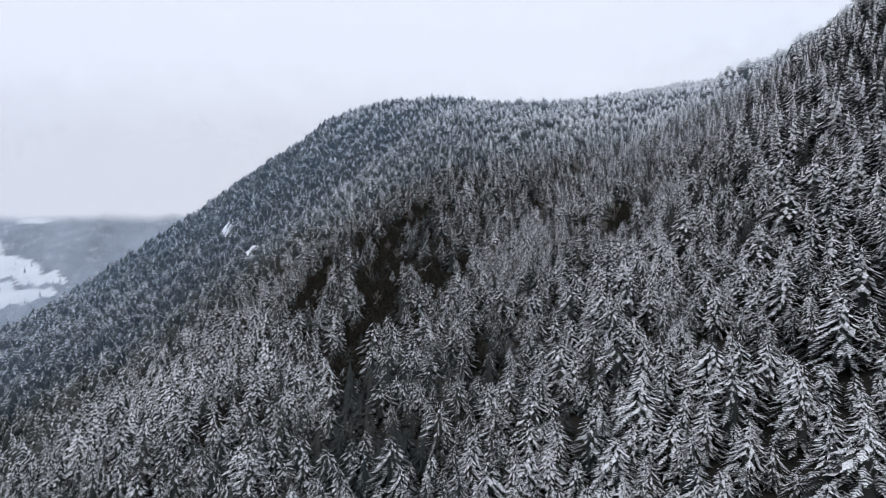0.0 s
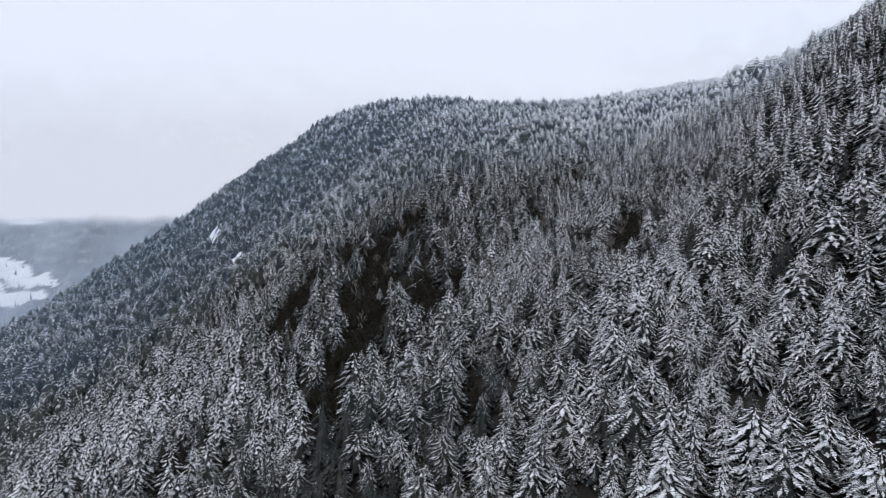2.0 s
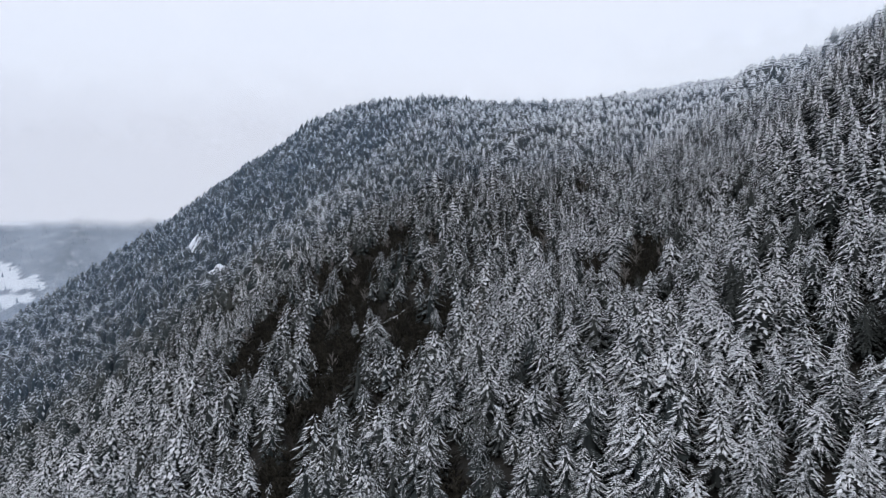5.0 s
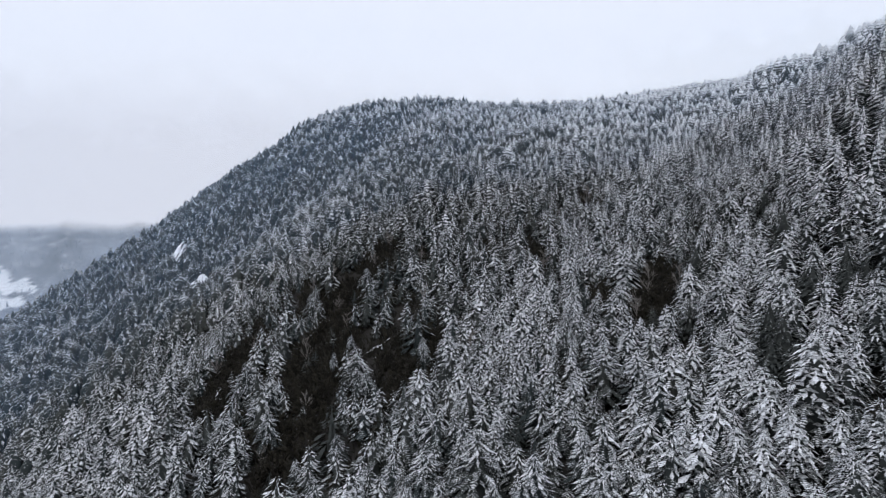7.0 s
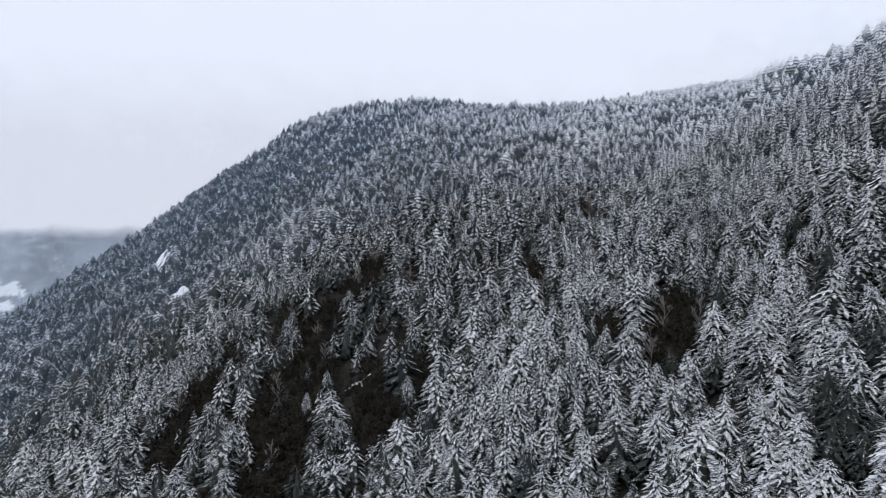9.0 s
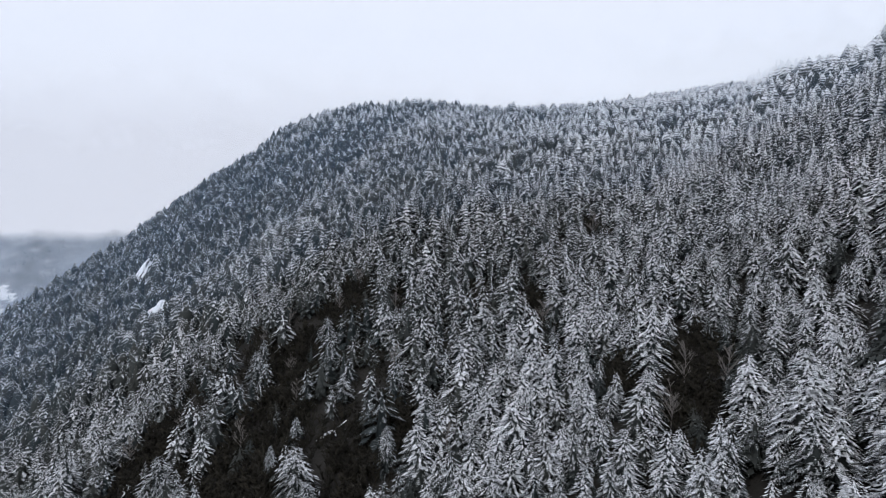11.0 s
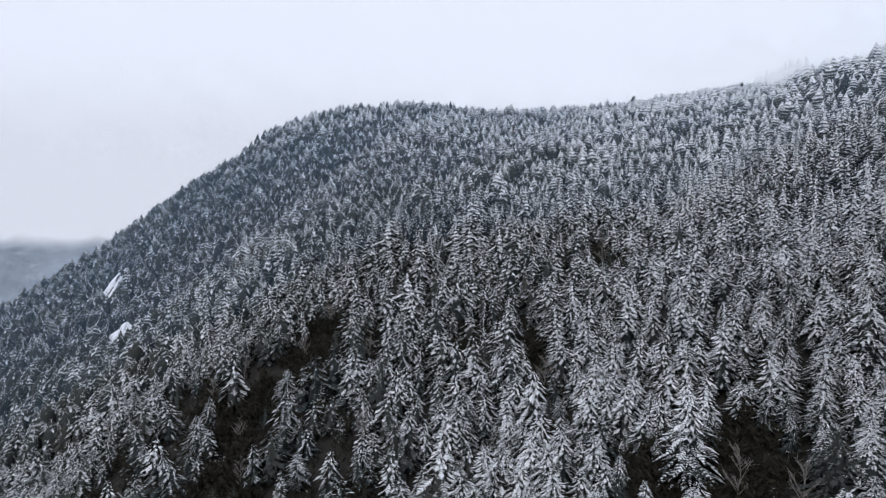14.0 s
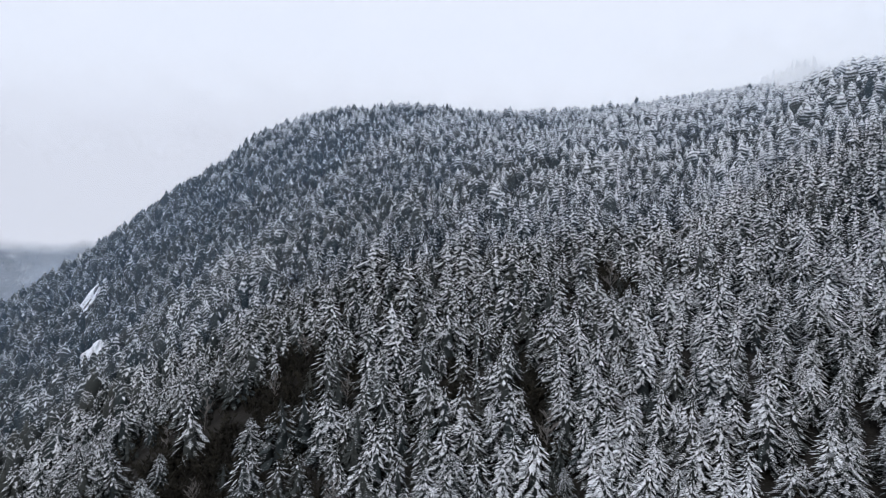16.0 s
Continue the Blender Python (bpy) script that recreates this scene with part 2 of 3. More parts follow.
# ---- trees ----
def spray(rng, base, way, length, width, droop, teeth):
    """A drooping conifer branch: pairs of pointed side twigs along a bent stem. Vertices, triangles and the count along the stem."""
    side = np.array([-way[1], way[0], 0.0])
    side /= np.linalg.norm(side)
    t = np.linspace(0, 1, teeth + 1)
    stem = base + np.outer(t, way * length)
    stem[:, 2] -= droop * length * t ** 1.8
    v, f, barb = list(stem), [], list(np.arange(teeth + 1.0))
    for i in range(teeth):
        u = (i + 0.5) / teeth
        reach = width * length * (1 - 0.72 * u) * rng.uniform(0.7, 1.3)
        for sgn in (1, -1):
            tip = (stem[i] + stem[i + 1]) / 2 + side * sgn * reach + way * reach * rng.uniform(0.3, 0.9)
            tip[2] -= reach * rng.uniform(0.1, 0.6)
            k = len(v)
            v.append(tip)
            barb.append(i + 0.5)
            f.append((i, i + 1, k) if sgn < 0 else (i + 1, i, k))
    tip = stem[-1] + way * length * 0.14
    tip[2] -= length * 0.12
    k = len(v)
    v += [stem[-1] + side * width * length * 0.2, stem[-1] - side * width * length * 0.2, tip]
    barb += [0.0, 1.0, 0.5]
    f.append((k + 1, k + 2, k))
    return v, f, barb


def crown_shape(seed, tiers, arms, teeth, spread, bare=0.06, gappy=0.08, core=6, inner=0.48, dusted=-0.42, ridge=0.12, edge=-0.4, wide=0.3, droop=(0.4, 0.95), vary=0.15):
    """Crown of a conifer 1 high: a dark core under tiers of drooping fronds that grow smaller and closer towards the tip.
    Vertices, triangles, count along the stems, and how much more snow lies on each point than on the whole tree."""
    rng = np.random.default_rng(seed)
    v, f, barb, bias = [], [], [], []
    lump = rng.uniform(0, 6.28, 3)
    full = lambda z: spread * (1 - z) ** 0.62 * (0.7 + 0.3 * min(1.0, (z - bare) / 0.16)) + 0.008
    for w in range(tiers):
        u = (w + 0.5) / tiers
        z = bare + (0.985 - bare) * (1 - (1 - u) ** 1.35)
        r = full(z)
        count = max(4, int(round(arms * (0.6 + 0.4 * (1 - u)))))
        turn = rng.uniform(0, 6.28)
        for a in range(count):
            if rng.random() < gappy:
                continue
            ang = turn + 6.283 * a / count + rng.normal(0, 0.22)
            reach = r * rng.uniform(0.78, 1.2) * (1 + 0.13 * math.sin(ang * 2 + lump[0]) + 0.1 * math.sin(9 * z + ang + lump[1]))
            root = 0.42 * reach
            way = np.array([math.cos(ang), math.sin(ang), 0.12 + rng.normal(0, 0.12)])
            way /= np.linalg.norm(way)
            base = np.array([root * math.cos(ang), root * math.sin(ang), min(0.985, z + rng.uniform(-0.5, 0.5) / tiers)])
            bv, bf, bb = spray(rng, base, way, reach - root, wide * rng.uniform(0.85, 1.25), rng.uniform(*droop), teeth)
            k = len(v)
            v += bv
            barb += bb
            load = rng.normal(0, vary)
            bias += [load + ridge * (2.2 * t - 1.0) for t in np.linspace(0, 1, teeth + 1)]
            bias += [load + edge * rng.uniform(0.5, 1.2) for t in range(2 * teeth)] + [load, load, load + edge * 0.5]
            f += [tuple(i + k for i in tri) for tri in bf]
    k = len(v)
    rings = [bare + 0.02] + ([0.5] if core > 5 else [])
    for i, z in enumerate(rings):
        for j in range(core):
            a = 6.283 * j / core + 0.5 * i
            r = inner * full(z) * (0.72 + 0.56 * rng.random())
            v.append(np.array([r * math.cos(a), r * math.sin(a), z]))
            barb.append(1.8 * z + rng.uniform(-0.24, 0.24))
            if i:
                p, q = k + (i - 1) * core + j, k + (i - 1) * core + (j + 1) % core
                f += [(p, q, q + core), (p, q + core, p + core)]
    top = len(v)
    v.append(np.array([0, 0, 0.95]))
    barb.append(1.71)
    f += [(top - core + j, top - core + (j + 1) % core, top) for j in range(core)]
    v, f = np.array(v), np.array(f)
    lift = np.clip(1.0 * (v[:, 2] - 0.68), -0.5, 0.0)
    bias = np.array(bias + [dusted] * (len(v) - k)) + lift
    return v, f, np.array(barb), bias


def trunk_shape(sides, top=0.93, radius=0.013):
    v, f = [], []
    rings = ((-0.06, 1.25), (0.02, 1.05), (0.45, 0.62), (top, 0.12))
    for z, r in rings:
        for s in range(sides):
            a = 6.283 * s / sides
            v.append((radius * r * math.cos(a), radius * r * math.sin(a), z))
    for i in range(len(rings) - 1):
        for s in range(sides):
            a, b = i * sides + s, i * sides + (s + 1) % sides
            f += [(a, b, b + sides), (a, b + sides, a + sides)]
    return np.array(v), np.array(f)


# hollows in the forest, where the dark floor and brush show: x, y, half width across, half length, turn
GAPS = [
    (-10, 237, 6.5, 11, 0), (-19, 217, 7, 12, 0), (-20, 192, 7.5, 17, 0), (-20, 164, 5.5, 13, 0), (-2, 181, 3.5, 12, 0), (7, 190, 2.5, 6, 0),
    (-44, 194, 5, 15, 0), (35, 214, 3.2, 16, 0), (53, 175, 6, 8, 0), (44, 179, 3, 6, 0), (7, 118, 1.8, 7, 0), (-51, 130, 2, 8, 0),
    (-22, 136, 4.5, 13, 0), (49, 164, 4, 7, 0), (-29, 223, 3.5, 6, 0), (58, 254, 3.8, 7, 0), (-22, 283, 3, 8, 0), (2, 234, 1.8, 6, 0), (22, 229, 1.5, 6, 0),
]


def gap(x, y):
    return ellipse([(a, b - 1.0, w, d + 1.5, r) for a, b, w, d, r in GAPS], x, y)


# where the forest is thin: x, y, half width, half length, turn
THIN = [(-20, 192, 24, 46, 8)]
# trees that stand out by themselves: x, y, height
LONE = [
    (-208, 527, 18), (-203, 523, 15), (145, 420, 17), (-36, 480, 14),
    (-9.8, 177.3, 14.6), (-7.2, 173.3, 9.6), (-15.9, 184.4, 6.3), (4.3, 180.8, 10.2), (0, 158.3, 8.9), (-9.6, 153.8, 10.6),
    (-46.2, 229, 14.1), (-27.5, 220, 10.9), (-13.5, 224, 11.4), (-13.1, 190.9, 6.7), (4, 184.8, 8.1), (-6, 200.9, 9.3),
    (-27.2, 213.6, 13.2), (-25.2, 228.6, 6.7), (59.4, 177.9, 6.4), (43.2, 168, 12), (39, 171.5, 8.2), (34.9, 175.1, 10.9),
    (21.2, 178.7, 14.6), (28.7, 184.1, 8.2), (58.1, 175.2, 7.9), (27.8, 198.4, 11.1), (20.9, 206, 12.5), (51.3, 180.7, 9.2),
    (-16.8, 153.2, 8.5), (-24.5, 164.2, 12.5), (-33.9, 166.7, 14.2), (35.7, 198.8, 9.7), (27.3, 213.4, 12.4), (38.9, 150.3, 10.7),
    (-35.5, 185.3, 15.3), (-27.2, 175.3, 14.3),
]


def ellipse(rows, x, y):
    g = np.zeros_like(x)
    for a, b, w, d, r in rows:
        c, s = math.cos(radians(r)), math.sin(radians(r))
        u, v = (x - a) * c + (y - b) * s, -(x - a) * s + (y - b) * c
        g = np.maximum(g, 1.1 - (u / w) ** 2 - (v / d) ** 2)
    return np.clip(g, 0, 1)


# clumps of dark trees that hold little snow: x, y, radius
CLUMPS = [(-17, 103, 7), (-7, 98, 6), (-16, 116, 6), (56, 104, 3.5), (72, 121, 4.5), (60, 130, 5), (50, 124, 4), (53, 168, 5)]


def dark_clump(x, y):
    d = np.zeros(x.shape, bool)
    for a, b, r in CLUMPS:
        d |= np.hypot(x - a, y - b) < r
    return d


# snowy bluffs that stand clear of the trees: x, y, z, width, height
BLUFFS = [(-155, 421, 212.5, 6, 17), (-113.5, 351, 197.3, 8.5, 10)]


# where a broken treetop lies in the open
FALLEN = (-6.2, 192.0)


def plant(seed, step, x0, x1, y0, y1):
    """Places for trees: an uneven lattice, thinned in the hollows."""
    rng = np.random.default_rng(seed)
    gx, gy = np.meshgrid(np.arange(x0, x1, step), np.arange(y0, y1, step * 0.9))
    gx[::2] += step / 2
    gx = (gx + rng.uniform(-0.38, 0.38, gx.shape) * step).ravel()
    gy = (gy + rng.uniform(-0.38, 0.38, gy.shape) * step).ravel()
    keep = rng.random(gx.size) > 0.02
    keep &= rng.random(gx.size) > np.clip(gap(gx, gy) * 8.0, 0, 0.7)
    keep &= rng.random(gx.size) > np.clip(ellipse(THIN, gx, gy) * 2.5, 0, 0.5)
    return gx[keep], gy[keep]


def stand(x, y, seed):
    """Height, turn, girth, snow load and tone of the trees at x, y."""
    rng = np.random.default_rng(seed)
    n = len(x)
    patch = np.sin(x / 23 + 1.3) * np.sin(y / 31 + 0.4) + 0.6 * np.sin(x / 11 - y / 14)
    height = 6.8 * np.exp(rng.normal(-0.03, 0.25, n)) * (1 + 0.08 * patch)
    height = np.clip(height, 3.6, 10.5) * np.where(rng.random(n) < 0.04, 1.2, 1.0)
    height *= 1 + 0.15 * smooth(np.hypot(x - 45, np.maximum(y - 150, 0)), 170, 300)
    hollow = gap(x, y) > 0.08
    height = np.where(hollow, height * 0.62, height)
    height *= 1 + 0.15 * smooth(x, 150, 170) * smooth(y, 290, 310) * (1 - smooth(y, 360, 400))
    turn = rng.uniform(0, 6.283, n)
    girth = rng.uniform(1.1, 1.55, n)
    z = land(x, y)
    load = rng.normal(0.05, 0.12, n) + 0.05 * patch + 0.13 * smooth(z, 240, 320) + 0.2 * smooth(x - 0.25 * (y - 150), 10, 100) + 0.22 * smooth(x, 60, 100) * (1 - smooth(y, 190, 260))
    load += 0.16 * smooth(x, 0, 60) * smooth(y, 230, 300) * (1 - smooth(y, 400, 480)) - 0.04 * smooth(-x, 10, 90) * (1 - smooth(z, 220, 300)) - 0.04 * smooth(-x, 60, 130)
    load += 0.08 * smooth(y, 240, 290) * smooth(x, -120, -40)
    load -= 0.03 * smooth(-x, 20, 60) * (1 - smooth(y, 230, 300))
    load -= 0.2 * (1 - smooth(y, 110, 150)) * (1 - smooth(x, 10, 40))
    load -= 0.26 * np.exp(-((x + 14) / 30) ** 2 - ((y - 205) / 55) ** 2)
    load = np.minimum(load, 0.45 + 0.4 * (load - 0.45))
    bare = (rng.random(n) < np.where(y > 260, 0.015, 0.02)) | (dark_clump(x, y) & (rng.random(n) < 0.8))
    load = np.where(bare | (hollow & (rng.random(n) < 0.7)), load - 0.75, load)
    tone = np.clip(rng.uniform(0, 0.8, n) + 0.1 * bare + 0.3 * hollow, 0, 1)
    return height, turn, girth, load, tone, z


def joined_trees(name, shapes, x, y, seed, label, materials, more=0.0):
    """One mesh of many trees."""
    height, turn, girth, load, tone, z = stand(x, y, seed)
    rng = np.random.default_rng(seed + 1)
    pick = rng.integers(0, len(shapes), len(x))
    vs, fs, ls_, ts, bs_, base = [], [], [], [], [], 0
    for i in range(len(x)):
        v, f, barb, bias = shapes[pick[i]]
        c, s = math.cos(turn[i]) * height[i] * girth[i], math.sin(turn[i]) * height[i] * girth[i]
        w = np.empty_like(v)
        w[:, 0] = v[:, 0] * c - v[:, 1] * s + x[i]
        w[:, 1] = v[:, 0] * s + v[:, 1] * c + y[i]
        w[:, 2] = v[:, 2] * height[i] + z[i]
        vs.append(w)
        fs.append(f + base)
        ls_.append(load[i] + more + bias)
        bs_.append(barb)
        ts.append(np.full(len(v), tone[i]))
        base += len(v)
    ob = mesh_object(name, np.concatenate(vs), np.concatenate(fs), materials,
                     attributes={"load": np.concatenate(ls_), "tone": np.concatenate(ts), "barb": np.concatenate(bs_)})
    return tagged(ob, label, "forest", kind="stuff")


build_ground()

def distance(x, y):
    """How far a place lies from the middle of the near slope."""
    off = x - 45 - 0.3 * (np.clip(y, 85, 200) - 85)
    return np.hypot(np.where(off < 0, 0.6, 0.9) * off, np.maximum(y - 195, 0) + np.maximum(85 - y, 0))


X, Y = plant(5, 3.4, -430, 350, 45, 650)
dense = distance(X, Y) < 130
FX, FY = plant(6, 3.85, -430, 350, 45, 650)
loose = distance(FX, FY) >= 130
X, Y = np.concatenate([X[dense], FX[loose]]), np.concatenate([Y[dense], FY[loose]])
inside = (X > -0.75 * Y - 12) & (X < 0.75 * Y + 32) & (X > -375) & (X < 268 + 0.9 * np.maximum(Y - 440, 0)) & (Y < np.where(X < -250, 512, 566))
inside &= (X > -360 + 1.35 * (Y - 440)) & (X < 350 - 0.6 * np.maximum(Y - 500, 0))
inside &= (X < 62 + 0.55 * Y) & (np.abs(X - FALLEN[0]) + 0.45 * np.abs(Y - FALLEN[1] + 7) > 6.5)
inside &= Y > np.maximum(np.where(X > 0, 100 - 1.1 * X, 100 - 0.55 * X), 45) - 26
for bx, by, bz, bw, bh in BLUFFS:
    inside &= ~((np.abs(X - bx - (by - Y) * -bx / by) < bw * 0.6) & (Y < by + bw * 0.4) & (Y > by - 34))
for lx, ly, lh in LONE:
    inside &= np.hypot(X - lx, Y - ly) > 2.2
X, Y = X[inside], Y[inside]
order = np.argsort(distance(X, Y) * np.random.default_rng(6).uniform(0.85, 1.15, len(X)))
X, Y = X[order], Y[order]
N1, N2, N3 = 300 - len(LONE), 1500, 4600

NEAR = [crown_shape(11 + q, w, 15, 2, sp, wide=0.34) for q, (w, sp) in enumerate(((27, 0.26), (25, 0.30), (28, 0.23), (26, 0.28), (24, 0.33)))]
CLOSE = [crown_shape(31 + q, w, 12, 1, sp, core=5, wide=0.38) for q, (w, sp) in enumerate(((22, 0.26), (21, 0.30), (23, 0.23), (22, 0.28), (20, 0.33)))]
MID = [crown_shape(41 + q, w, 9, 1, sp, core=5, inner=0.5, dusted=-0.42, edge=-0.28, wide=0.44, droop=(0.5, 1.05), vary=0.14) for q, (w, sp) in enumerate(((15, 0.27), (14, 0.31), (16, 0.24), (14, 0.29), (13, 0.34)))]
FAR = [crown_shape(51 + q, w, 5, 1, sp, gappy=0.0, core=6, inner=0.7, dusted=-0.45, ridge=0.06, edge=-0.2, wide=0.42, droop=(0.8, 1.5), vary=0.16) for q, (w, sp) in enumerate(((7, 0.30), (6, 0.34), (7, 0.27), (6, 0.32)))]
TINY = [crown_shape(61 + q, 4, 4, 1, 0.3, gappy=0.0, core=4, inner=0.5, dusted=-0.5, wide=0.5) for q in range(3)]


def single_trees(x, y, seed, known):
    height, turn, girth, load, tone, z = stand(x, y, seed)
    n = len(known)
    height[:n] = np.clip(0.66 * known, 5.5, 12.0)
    load[:n] = np.maximum(load[:n], -0.06)
    rng = np.random.default_rng(seed)
    kinds = {}
    words = {0: "dark green conifer almost free of snow on the slope", 1: "conifer lightly dusted with snow on the forested slope",
             2: "conifer with snow lying on its drooping branches", 3: "conifer thickly laden with fresh snow on the slope"}
    for i in range(len(x)):
        step = int(np.clip(np.digitize(load[i], (-0.25, -0.03, 0.14)), 0, 3))
        key = (int(rng.integers(0, len(NEAR))), step)
        m = pose(x[i], y[i], z[i], rng.normal(0, 1.2), rng.normal(0, 1.2), math.degrees(turn[i]))
        if key in kinds:
            ob = copy_thing(kinds[key], m)
        else:
            v, f, barb, bias = NEAR[key[0]]
            ob = new("conifer_tree")
            tv, tf = trunk_shape(7)
            value = (-0.65, -0.14, 0.04, 0.22)[step]
            mesh_object("trunk", tv, tf, BARK, ob, "grey-brown bark", {"load": np.full(len(tv), 0.0), "tone": np.full(len(tv), 0.4)})
            mesh_object("crown", v, f, NEEDLES, ob, "", {"load": value + bias, "barb": barb, "tone": np.full(len(v), (0.6, 0.3, 0.4, 0.5)[step])})
            ob.matrix_basis = m
            tagged(ob, words[step], "tree", "trees on the slope")
            kinds[key] = ob
        ob.scale = (height[i] * girth[i], height[i] * girth[i], height[i])


lone = np.array(LONE)
single_trees(np.concatenate([lone[:, 0], X[:N1]]), np.concatenate([lone[:, 1], Y[:N1]]), 71, lone[:, 2])
joined_trees("forest", CLOSE, X[N1:N2], Y[N1:N2], 72, "dense conifer forest dusted with snow on the slope", NEEDLES)
joined_trees("forest", MID, X[N2:N3], Y[N2:N3], 75, "dense conifer forest dusted with snow, higher on the slope", NEEDLES, 0.08)
joined_trees("far_forest", FAR, X[N3:], Y[N3:], 73, "distant snow-dusted conifers up to the ridge", NEEDLES, 0.02)

bx, by = plant(12, 6.0, -170, 190, -70, 150)
below = (by < np.maximum(np.where(bx > 0, 100 - 1.1 * bx, 100 - 0.55 * bx), 45) - 26) | (bx < -0.75 * by - 12) | (bx > 0.75 * by + 32)
joined_trees("forest", TINY, bx[below], by[below], 77, "snow-dusted conifers lower on the slope", NEEDLES, 0.1)

vx, vy = plant(9, 10.5, -1010, -230, 640, 1260)
on = ((field(vx, vy) < 0.2) | (np.random.default_rng(3).random(len(vx)) < 0.06)) & (vx < -0.32 * vy) & (vx > -0.86 * vy)
joined_trees("valley_forest", TINY, vx[on], vy[on], 74, "misty snow-dusted woods across the valley", NEEDLES, -0.1)

hx, hy = plant(10, 5.0, 190, 420, 585, 665)
joined_trees("far_forest", TINY, hx, hy, 76, "woods on the cloudy hill behind the ridge", NEEDLES, 0.1)


# ---- brush, bare trees and bluffs in the openings ----
def twig(v, f, a, b, r):
    """A thin three-sided twig from a to b."""
    a, b = Vector(a), Vector(b)
    d = (b - a).normalized()
    p = d.orthogonal().normalized() * r
    q = d.cross(p)
    k = len(v)
    v += [tuple(a + p), tuple(a - p * 0.5 + q * 0.87), tuple(a - p * 0.5 - q * 0.87), tuple(b)]
    f += [(k, k + 1, k + 3), (k + 1, k + 2, k + 3), (k + 2, k, k + 3)]


def brush_shape(seed, stems):
    """A shrub 1 high: upright, splayed stems with side twigs."""
    rng = random.Random(seed)
    v, f = [], []
    for i in range(stems):
        a = rng.uniform(0, 6.283)
        lean, h = rng.uniform(0.05, 0.5), rng.uniform(0.6, 1.0)
        base = Vector((rng.uniform(-0.2, 0.2), rng.uniform(-0.2, 0.2), -0.05))
        top = base + Vector((math.cos(a) * lean, math.sin(a) * lean, h))
        twig(v, f, base, top, 0.03)
        for j in range(4):
            m = base.lerp(top, rng.uniform(0.35, 0.9))
            b = a + rng.uniform(-1.6, 1.6)
            twig(v, f, m, m + Vector((math.cos(b) * 0.16, math.sin(b) * 0.16, rng.uniform(0.05, 0.22))), 0.05)
    return np.array(v), np.array(f)


def undergrowth():
    rng = np.random.default_rng(17)
    shapes = [brush_shape(s, 6) for s in range(4)]
    vs, fs, lo, to, base = [], [], [], [], 0
    for a, b, w, d, r in GAPS + THIN:
        n = int(w * d * 3.14 / (1.3 if w < 12 else 5.0))
        for i in range(n):
            q, ang = math.sqrt(rng.random()) * 1.15, rng.uniform(0, 6.283)
            c, s = math.cos(radians(r)), math.sin(radians(r))
            u, e = q * w * math.cos(ang), q * d * math.sin(ang)
            x, y = a + u * c - e * s, b + u * s + e * c
            h = rng.uniform(1.4, 4.2)
            v, f = shapes[i % 4]
            t = rng.uniform(0, 6.283)
            p = np.stack([(v[:, 0] * math.cos(t) - v[:, 1] * math.sin(t)) * h * 1.2 + x,
                          (v[:, 0] * math.sin(t) + v[:, 1] * math.cos(t)) * h * 1.2 + y, v[:, 2] * h + float(land(x, y))], -1)
            vs.append(p)
            fs.append(f + base)
            lo.append(np.full(len(v), rng.normal(-0.25, 0.15)))
            to.append(np.full(len(v), rng.random()))
            base += len(v)
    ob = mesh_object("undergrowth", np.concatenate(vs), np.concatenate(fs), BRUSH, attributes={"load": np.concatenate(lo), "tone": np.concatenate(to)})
    tagged(ob, "olive-brown brush, darkened for shade, filling the forest openings", "undergrowth", kind="stuff")


undergrowth()


def bare_tree_meshes(seed):
    """Trunk and twigs of a leafless broadleaf tree 1 high."""
    rng = random.Random(seed)
    tv, tf, v, f = [], [], [], []
    p = Vector((0, 0, -0.05))
    line = [p]
    for i in range(5):
        p = p + Vector((rng.uniform(-0.03, 0.03), rng.uniform(-0.03, 0.03), 0.17))
        line.append(p)
    for i in range(5):
        twig(tv, tf, line[i], line[i] + (line[i + 1] - line[i]) * 1.25, 0.018 * (1 - i / 6))
    for i in range(16):
        u = rng.uniform(0.25, 0.98) * 5
        k = min(4, int(u))
        m = line[k].lerp(line[k + 1], u - k)
        a, ln = rng.uniform(0, 6.283), rng.uniform(0.16, 0.34) * (1.15 - u / 7)
        tip = m + Vector((math.cos(a) * 0.7, math.sin(a) * 0.7, rng.uniform(0.6, 1.1))) * ln
        twig(v, f, m, tip, 0.007)
        for j in range(6):
            s = m.lerp(tip, rng.uniform(0.3, 0.95))
            b = a + rng.uniform(-1.3, 1.3)
            e = s + Vector((math.cos(b), math.sin(b), rng.uniform(0.4, 1.4))) * ln * rng.uniform(0.25, 0.5)
            twig(v, f, s, e, 0.004)
            for q in range(2):
                w = s.lerp(e, rng.uniform(0.4, 0.9))
                twig(v, f, w, w + Vector((rng.uniform(-1, 1), rng.uniform(-1, 1), rng.uniform(0.3, 1.2))) * ln * 0.2, 0.003)
    return (tv, tf), (v, f)


